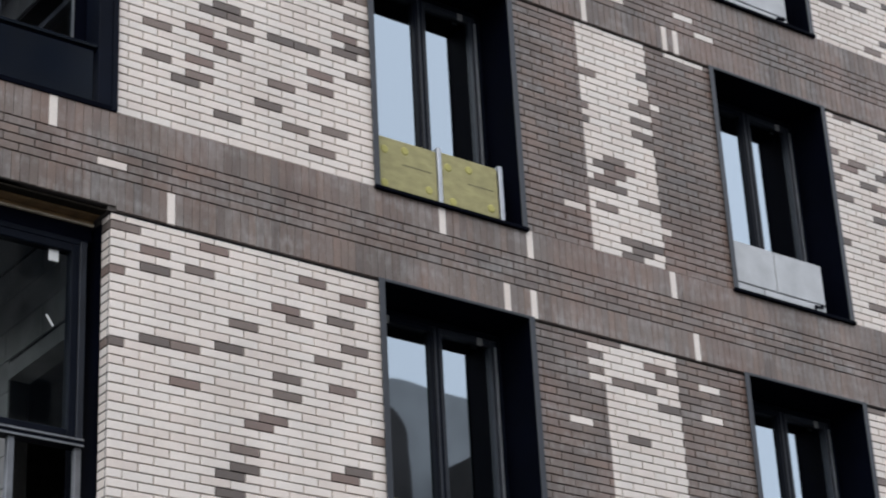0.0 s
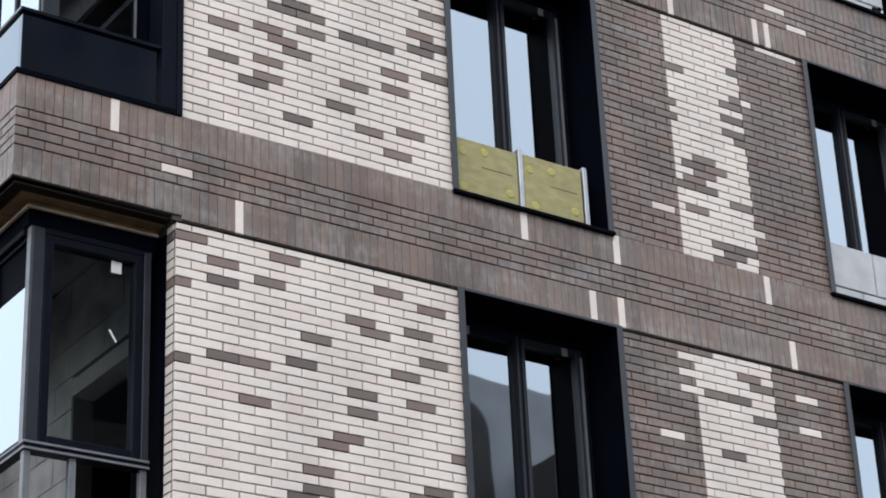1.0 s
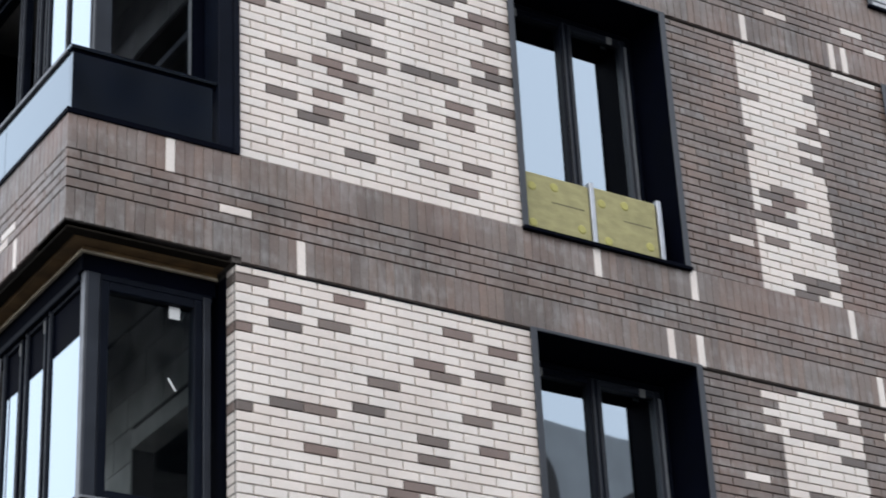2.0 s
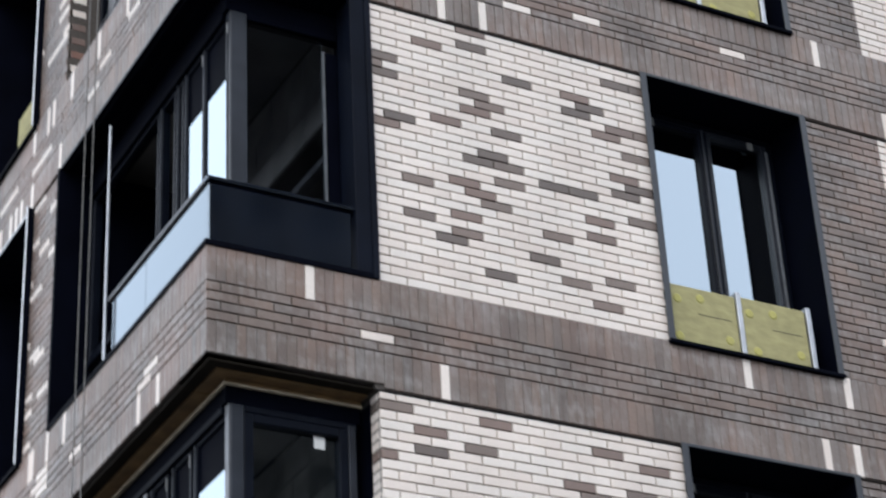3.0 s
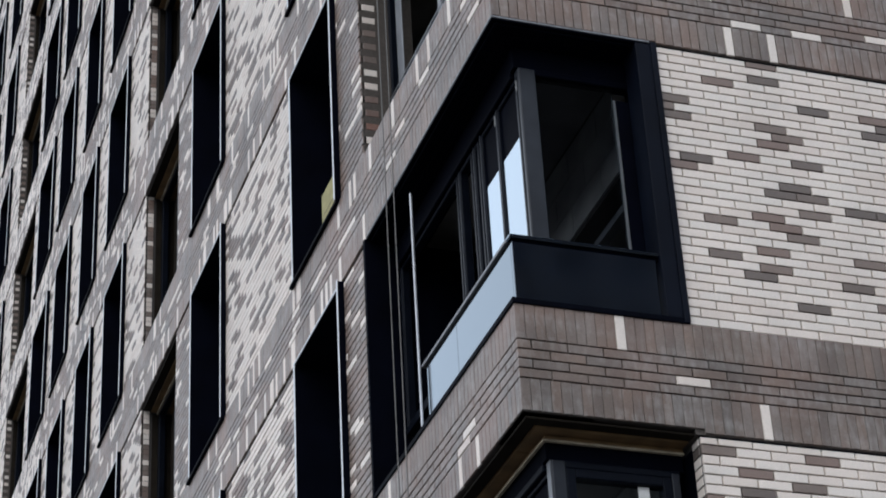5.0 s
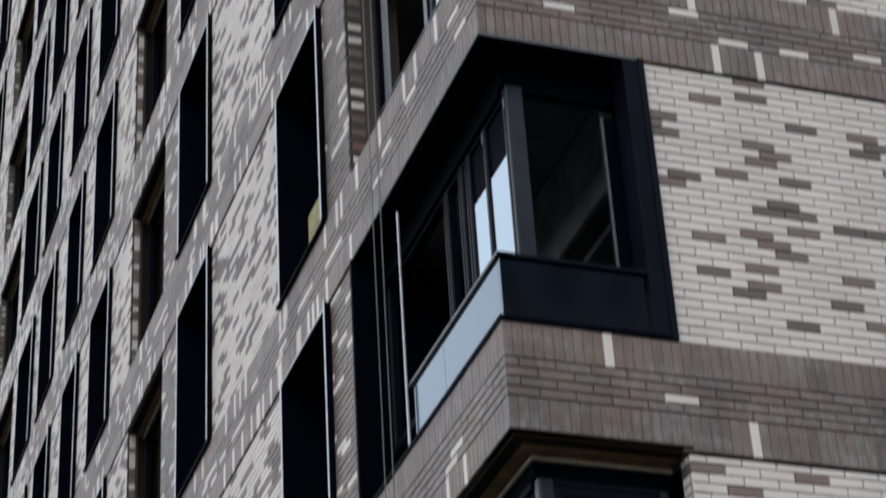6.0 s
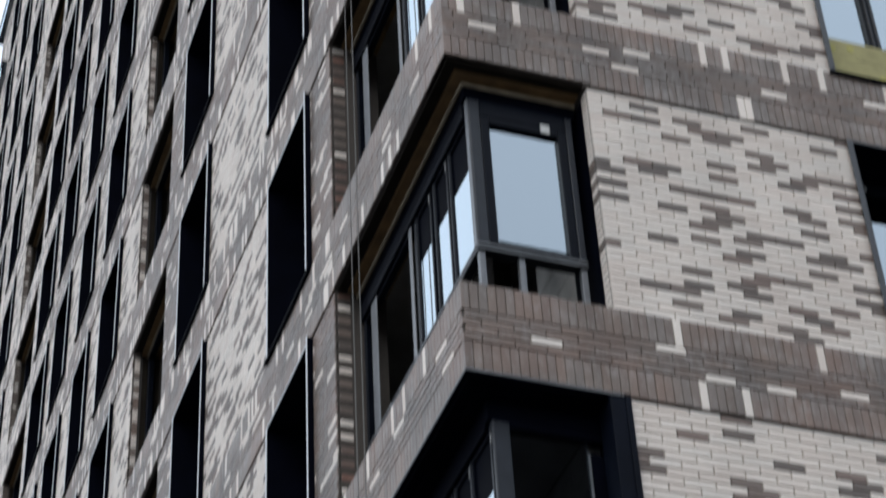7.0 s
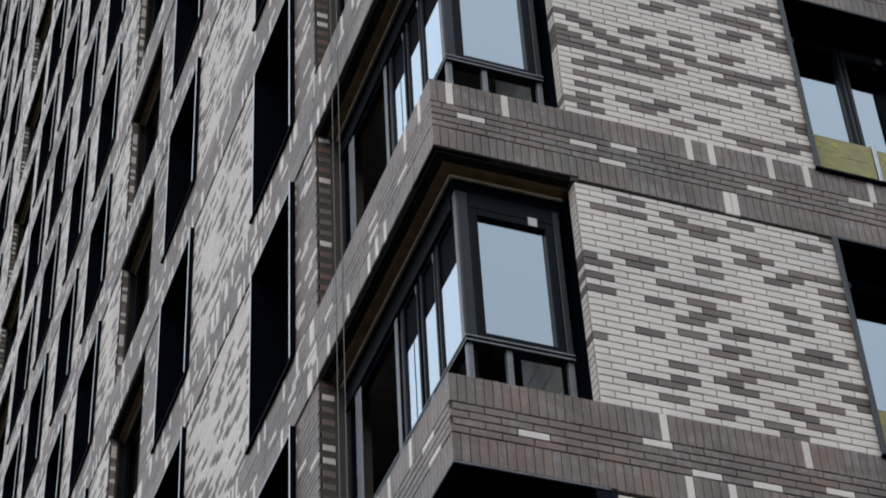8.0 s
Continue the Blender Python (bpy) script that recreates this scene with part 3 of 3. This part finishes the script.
def corner_glazing(k):
    """The glazed corner: post, sashes on both sides, rail on short posts."""
    z0, z1 = opening_floor(k), floor_z(k) + H
    thing = new("corner_glazing")
    up = 0.0 if k == 1 else 0.033
    rail = z0 + 0.56
    top = z1 - (0.22 if k == 1 else 0.17)
    s0, s1 = SET, SET + 0.09
    x0, x1 = SET + 0.032, SET + 0.10      # the side glazing stands back a little further
    post = 0.395 if k == 1 else 0.36
    part("corner_post", [(x0, post, s0, s1, rail + 0.06, top)], SLATE, thing, bevel=0.008)
    drop, fall = (0.05, 0.05) if k < 2 else (0.17, 0.17)
    part("head", [(post, X_LOG - 0.06, s0, s1, top - fall, top), (s0, s1, s1, Y_LOG - 0.03, top - drop, top)], BLACK if k == 1 else FRAME, thing, bevel=0.006)
    if k != 1:
        part("corner_bead", [(x0 - 0.008, x0 - 0.001, s0 + 0.015, s1 - 0.015, rail + 0.06, top)], GALV, thing, "grey corner bead")
    part("rail", [(x0 - 0.008, X_LOG - 0.075, s0 - 0.018, s1, rail, rail + 0.058), (x0 - 0.008, x1, s1, Y_LOG - 0.03, rail, rail + 0.058)], FRAME, thing, "dark metal rail", 0.004)
    if k != 1:
        for z in (rail - 0.002, rail + 0.042):
            part("rail_lip", [(x0 - 0.016, X_LOG - 0.075, s0 - 0.03, s0 - 0.019, z, z + 0.018), (x0 - 0.016, x0 - 0.009, s0 - 0.019, Y_LOG - 0.03, z, z + 0.018)], GALV, thing, "bare galvanised rail lip", 0.002)
    for u in (x0, s0 + 0.36, X_LOG - 0.13):
        part("rail_post", [(u, u + 0.05, s0, s0 + 0.05, z0, rail)], GALV, thing, "bare galvanised post", 0.003)
    for v in (0.9, 1.6, 2.3, 2.95)[:2 if k == 1 else 4]:
        part("rail_post", [(s0, s0 + 0.05, v, v + 0.05, z0, rail)], GALV, thing, "bare galvanised post", 0.003)

    def sash(face, a, c, glazed=True):
        b = lambda *q: span(face, *q)
        near, far = (s0, s1) if face == "R" else (x0, x1)
        w = (0.065 if k < 2 else 0.075) if face == "R" else 0.036
        lo, hi = rail + 0.06, top - (fall if face == "R" else drop)
        g = near + (0.042 if face == "R" else 0.012)
        ob = part("sash", [b(a, a + w, -far, -near, lo, hi), b(c - w, c, -far, -near, lo, hi), b(a + w, c - w, -far, -near, lo, lo + w), b(a + w, c - w, -far, -near, hi - w, hi)], FRAME, thing, bevel=0.006)
        if face == "L":
            part("stile_edge", [b(c - 0.014, c - 0.002, -near, -near + 0.006, lo, hi)], SLATE, ob, "slate-grey stile edge")
        if glazed:
            ph = hi - w - (0.0 if face == "R" else 0.50 if k > 1 else 0.46 if k == 1 else 0.34)
            if ph < hi - w:
                # black panel replaces the upper glass, imitating the dark soffit mirrored there
                part("upper_panel", [b(a + w, c - w, -g - 0.03, -g - 0.012, ph, hi - w)], BLACK, ob, "black panel standing in for the soffit's reflection")
                part("seal_tape", [b(a + 0.012, a + 0.03, -near + 0.001, -near + 0.006, hi - 0.13, hi - 0.04)], TAB, ob, "grey tape tab")
            pane = part("pane", [b(a + w, c - w, -g - 0.008, -g, lo + w, ph)], CLEAR if k == 0 and face == "R" else GLASS, ob)
            pane.visible_shadow = False
            if face == "R":
                lift, g, off = (0.005, g, 0.05) if k == 0 else (0.11, near, 0.03)
                part("seal_tape", [b(c - w - 0.12 - off, c - w - 0.04 - off, -g + 0.001, -g + 0.005, hi - w - 0.10 + lift, hi - w - 0.01 + lift)], PUTTY, ob, "white tape tab")

    if k != 1:
        sash("R", post, X_LOG - 0.13)
        part("side_post", [(X_LOG - 0.13, X_LOG - 0.075, s0 - 0.01, s1, rail + 0.06, top - 0.02)], SLATE, thing, "slate-grey end post", 0.005)
        part("bay_post", [(x0 - 0.012, x0 - 0.001, 1.70, 1.77, z0, top - 0.05)], GALV, thing, "bare galvanised post", 0.003)
        part("end_post", [(x0 - 0.012, x0 - 0.001, 2.68, 2.84, z0, top - 0.05)], GALV, thing, "bare galvanised post", 0.003)
        # added black sheet, puts the inner jamb's darkness into colour
        part("jamb_membrane", [(X_LOG - 0.006, X_LOG - 0.001, 0.14, 0.62, z0, z1 - 0.05)], BLACK, thing, "black sheet added to darken the jamb")
    else:
        part("edge_strip", [(0.995, 1.007, s0 - 0.004, s0 + 0.02, rail + 0.06, top - 0.17)], GALV, thing, "bare metal edge strip")
        part("side_panel", [(1.007, X_LOG - 0.02, s0, s0 + 0.03, rail + 0.06, top - 0.17)], BLACK, thing, "black filler panel")
        # added pane whose tint darkens the interior
        pane = part("pane", [(post, 0.995, s0 + 0.02, s0 + 0.028, rail + 0.06, top - fall)], DIMMING, thing)
        pane.visible_shadow = False
    if k == 1:
        sash("L", s1 - 0.06, 0.72)
        sash("L", 0.72, 1.08)
        sash("L", 1.12, 1.24, False)
        sash("L", 1.28, 1.58, False)
    else:
        for a, c in ((s1 - 0.075, 0.84), (0.90, 1.24), (1.32, 1.64)) if k == 0 else ((s1 - 0.075, 0.75), (0.80, 1.14), (1.22, 1.60)):
            sash("L", a, c)
    sash("L", 1.62, Y_LOG - 0.06, False)
    if k == 0:
        bar = part("sticker", [(0.892, 0.907, s0 + 0.036, s0 + 0.0395, rail + 0.90, rail + 1.00)], PUTTY, thing, "white sticker on the pane")
        mid = Matrix.Translation((0.8995, s0 + 0.038, rail + 0.95))
        bar.data.transform(mid @ Matrix.Rotation(radians(-33), 4, "Y") @ mid.inverted())
    part("soffit_insulation", [(0.12, X_LOG - 0.02, 0.12, WALL, z1 + up - 0.036, z1 + up - 0.004), (0.12, WALL, WALL, Y_LOG - 0.02, z1 + up - 0.036, z1 + up - 0.004)], BLACK if k == 1 else OCHRE, thing, "dark insulation under the slab", 0.01)
    part("head_board", [(s0, X_LOG - 0.03, s0 + 0.01, s1, top, z1 + up - 0.04), (s0 + 0.01, s1, s1, Y_LOG - 0.03, top, z1 + up - 0.04)], BLACK, thing, "black packing board", 0.004)
    part("lintel_angle", [(0.02, X_LOG - 0.025, 0.02, 0.11, z1 + up - 0.034, z1 + up - 0.018), (0.02, 0.11, 0.11, Y_LOG - 0.025, z1 + up - 0.034, z1 + up - 0.018)], BLACK if k == 1 else PRIMED, thing, "dark steel lintel angle", 0.003)
    if k != 1:
        zt = z1 - 0.040
        part("head_infill", [(s0 - 0.012, X_LOG - 0.03, s0 - 0.012, s0 + 0.008, zt, z1 + up - 0.038), (s0 - 0.012, s0 + 0.008, s0 + 0.008, Y_LOG - 0.03, zt, z1 + up - 0.038)], OCHRE, thing, "ochre insulation over the glazing", 0.003)
        part("head_batten", [(s0 - 0.03, X_LOG - 0.03, s0 - 0.03, s0 - 0.004, zt - 0.018, zt), (s0 - 0.03, s0 - 0.004, s0 - 0.004, Y_LOG - 0.03, zt - 0.018, zt)], BATTEN, thing, "raw timber batten", 0.003)
    return tagged(thing, "dark-framed corner glazing on bare aluminium rails", "balcony glazing", "corner glazings")


def corner_apron(k):
    """The finished corner: black lining round the opening and a black metal apron with a cap."""
    z0, z1 = opening_floor(k), floor_z(k) + H
    thing = new("balcony_apron")
    part("jamb_lining", [(X_LOG - 0.02, X_LOG + 0.026, -0.03, WALL, z0, z1)], COVER, thing, bevel=0.004)
    part("jamb_cover", [(1.10, X_LOG - 0.02, -0.02, 0.20, z0, z1 - 0.02)], COVER, thing, bevel=0.004)
    part("jamb_lining", [(-0.03, 1.2, Y_LOG - 0.02, Y_LOG + 0.026, z0, z1)], BLACK, thing, bevel=0.004)
    part("head_lining", [(-0.012, X_LOG - 0.02, -0.012, WALL, z1 - 0.016, z1 - 0.003), (-0.012, WALL, WALL, Y_LOG - 0.02, z1 - 0.016, z1 - 0.003)], BLACK, thing, bevel=0.004)
    part("drip_edge", [(-0.018, X_LOG - 0.02, -0.018, -0.004, z1 - 0.002, z1 + 0.016), (-0.018, -0.004, -0.004, Y_LOG - 0.02, z1 - 0.002, z1 + 0.016)], GALV, thing, "grey metal drip edge", 0.002)
    part("front_panel", [(0.018, 1.075, 0.018, 0.05, z0 + 0.04, z0 + 0.50)], GLOSSY, thing, "black metal sheet", 0.004)
    part("side_panel", [(0.018, 0.05, 0.05, 1.18, z0 + 0.04, z0 + 0.50)], GLOSSY, thing, "black metal sheet", 0.002)
    part("side_panel", [(0.018, 0.05, 1.184, 1.86, z0 + 0.04, z0 + 0.50)], GLOSSY, thing, "black metal sheet", 0.002)
    # black filler paints the shaded gap between cap and panels
    part("cap_shade_strip", [(0.026, X_LOG - 0.13, 0.026, 0.056, z0 + 0.50, z0 + 0.522), (0.026, 0.056, 0.056, 1.90, z0 + 0.50, z0 + 0.522)], BLACK, thing, "black strip painting the shade under the cap")
    part("cap", [(-0.004, X_LOG - 0.09, -0.004, 0.08, z0 + 0.522, z0 + 0.55)], GLOSSY, thing, "black metal cap", 0.006)
    # side run of the same cap, lighter material painting in its sheen
    part("cap", [(-0.004, 0.08, 0.08, 1.92, z0 + 0.522, z0 + 0.55)], GALV, thing, "metal cap with its sheen painted grey", 0.004)
    part("end_cap", [(1.12, X_LOG - 0.03, 0.0, 0.06, z0 + 0.04, z0 + 0.515)], SATIN, thing, "black end upright", 0.012)
    part("flashing", [(-0.026, X_LOG + 0.02, -0.026, 0.08, z0 - 0.004, z0 + 0.04), (-0.026, 0.08, 0.08, Y_LOG, z0 - 0.004, z0 + 0.04)], BLACK, thing, "black drip flashing", 0.004)
    part("edge_post", [(-0.03, -0.012, 1.905, 1.925, z0 + 0.03, z1 - 0.30)], ALU, thing, "bare aluminium edge post", 0.004)
    return tagged(thing, "black sheet-metal apron and lining round the corner balcony", "balcony apron")


for k in range(-1, 7):
    corner_glazing(k)
corner_apron(1)

# block walls inside the corner loggias
for k in range(-1, 5):
    z0 = floor_z(k) + 0.53
    x0, x1, zt = X_LOG + 0.07, X_LOG + 0.24, z0 + H - 0.24
    if k in (0, 1):      # one long lintel over a wide opening
        spans = [(0.62, 4.2, z0 + 8 * 0.265 - 0.03, zt)] + ([(1.75, 4.2, z0, z0 + 8 * 0.265 - 0.032)] if k == 0 else [])
    else:
        spans = [(0.62, 1.50, z0, zt), (2.45, 4.2, z0, zt)]
    wall = part("loggia_wall", [(x0, x1, *q) for q in spans], MORTAR)
    tagged(wall, "bare aerated-concrete block wall with an opening beside the balcony", "wall", "loggia walls", "structure")
    if k == 0:
        part("lintel", [(x0 - 0.015, x1, 0.62, 1.745, z0 + 1.95, z0 + 8 * 0.265 - 0.032)], BLOCK, wall, "grey block lintel")
    if k == 1:
        part("opening_frame", [(x0 - 0.03, x0 + 0.05, 0.62, 4.2, z0 + 1.755, z0 + 1.81)], GALV, wall, "grey metal opening frame")
    for a, c, za, zb in spans:
        for r in range(11):
            zr = z0 + r * 0.265
            y = a - (0.3 if r % 2 else 0.0)
            while y < c - 0.05 and zr > za - 0.05 and zr + 0.2 < zb:
                ya, yb = max(y, a), min(y + 0.592, c)
                if yb - ya > 0.05:
                    part("block", [(X_LOG + 0.055, X_LOG + 0.07, ya, yb - 0.004, zr + 0.006, zr + 0.262)], BLOCK, wall)
                y += 0.6

# side loggias: rough brick returns and a recessed dark frame
for sort, u0, u1 in SIDE_OPEN:
    if sort != "loggia":
        continue
    for k in range(-1, LAST):
        z0, z1 = opening_floor(k), floor_z(k) + H
        ob = part("loggia_frame", [span("L", u0, u0 + 0.08, -0.30, -0.22, z0, z1), span("L", u1 - 0.08, u1, -0.30, -0.22, z0, z1),
                                   span("L", u0 + 0.08, u1 - 0.08, -0.30, -0.22, z1 - 0.1, z1), span("L", (u0 + u1) / 2 - 0.05, (u0 + u1) / 2 + 0.05, -0.30, -0.22, z0, z1 - 0.1)], FRAME, bevel=0.006)
        tagged(ob, "dark unglazed balcony frame in the side wall", "balcony frame", "balcony frames")
        part("soffit_insulation", [span("L", u0 + 0.02, u1 - 0.02, -WALL, -0.12, z1 - 0.05, z1 - 0.004)], OCHRE, ob, "ochre insulation under the slab")
        part("soffit_board", [span("L", u0 + 0.02, u1 - 0.02, -0.119, -0.02, z1 - 0.034, z1 - 0.004)], PRIMED, ob, "dark steel edge board")
        part("soffit_batten", [span("L", u0 + 0.02, u1 - 0.02, -0.215, -0.195, z1 - 0.075, z1 - 0.051)], BATTEN, ob, "raw timber batten")
        part("jamb_lining", [span("L", u1 - 0.008, u1 - 0.001, -WALL, -0.14, z0, z1 - 0.06)], PRIMED, ob, "dark brown jamb lining")
        # added board, its dark colour stands in for the unlit depth
        part("back_panel", [span("L", u0 + 0.09, u1 - 0.09, -0.40, -0.37, z0, z1 - 0.11)], PRIMED, ob, "dark brown board added to darken the depth behind the frame")

# aprons of the balconies at the house's far corner
for k in range(4, LAST):
    z0 = opening_floor(k)
    ob = part("balcony_apron", [span("L", SIDE_END - 1.6, SIDE_END + 0.35, 0.004, 0.16, z0, z0 + 0.55), span("L", SIDE_END - 1.65, SIDE_END + 0.4, 0.004, 0.18, z0 + 0.55, z0 + 0.60)], GLOSSY, bevel=0.01)
    tagged(ob, "dark glossy balcony apron at the far corner", "balcony apron", "far balcony aprons")

# ---- ropes ----
for y, x in ((2.22, -0.055), (2.40, -0.060)):
    c = bpy.data.curves.new("rope", "CURVE")
    c.dimensions, c.bevel_depth = "3D", 0.005
    sp = c.splines.new("POLY")
    sp.points.add(1)
    sp.points[0].co = (x, y, 3.0, 1)
    sp.points[1].co = (x, y, floor_z(LAST), 1)
    c.materials.append(ROPE)
    tagged(new("rope", c), "thin grey rope hanging down past the balconies", "rope", "hanging ropes")

# ---- the houses across the street, seen in the panes ----
def far_house(x0, x1, y, h, mat, label):
    house = part("apartment_building", [(x0, x1, y - 16, y, 0, h)], mat)
    tagged(house, label, "building")
    part("roof", [(x0 - 0.2, x1 + 0.2, y - 16.2, y + 0.2, h, h + 0.5)], BLACK, house, "dark roof edge")
    f = 0
    while 3.9 + f * 3.15 < h - 0.5:
        for c in range(int((x1 - x0 - 1) / 2.9)):
            x = x0 + 1.0 + c * 2.9
            part("window", [(x, x + 1.7, y - 0.02, y + 0.03, 2.0 + f * 3.15, 3.9 + f * 3.15)], FRAME, house, "dark window")
        f += 1


far_house(12.0, 36.0, -62.0, 61.0, DARKWALL, "dark brown residential tower across the street")
far_house(58.6, 82.0, -64.0, 36.0, LIGHTWALL, "lower light grey residential block across the street")
hall = part("apartment_building", [(47.0, 58.0, -80.0, -64.0, 0, 37.5)] + [(47.0 + a, 58.0 - a * 0.5, -80.0, -64.0, 37.5 + n * 0.5, 38.0 + n * 0.5) for n, a in enumerate((0.0, 0.15, 0.5, 1.1, 2.1))], LIGHTWALL)
tagged(hall, "light grey block with a rounded top across the street", "building")
ARCH = 12
part("window", [(48.6, 51.8, -64.02, -63.95, 30.0, 37.3)] + [(50.2 - 1.6 * math.cos(math.pi * 0.5 * n / ARCH), 50.2 + 1.6 * math.cos(math.pi * 0.5 * n / ARCH), -64.02, -63.95, 37.3 + 1.6 * math.sin(math.pi * 0.5 * (n - 1) / ARCH), 37.3 + 1.6 * math.sin(math.pi * 0.5 * n / ARCH)) for n in range(1, ARCH)], DARKWALL, hall, "dark brown arched recess")
annex = part("apartment_building", [(53.2, 58.0, -63.5, -60.0, 0, 35.6)], DARKWALL)
tagged(annex, "dark brown lower house before the light block", "building")
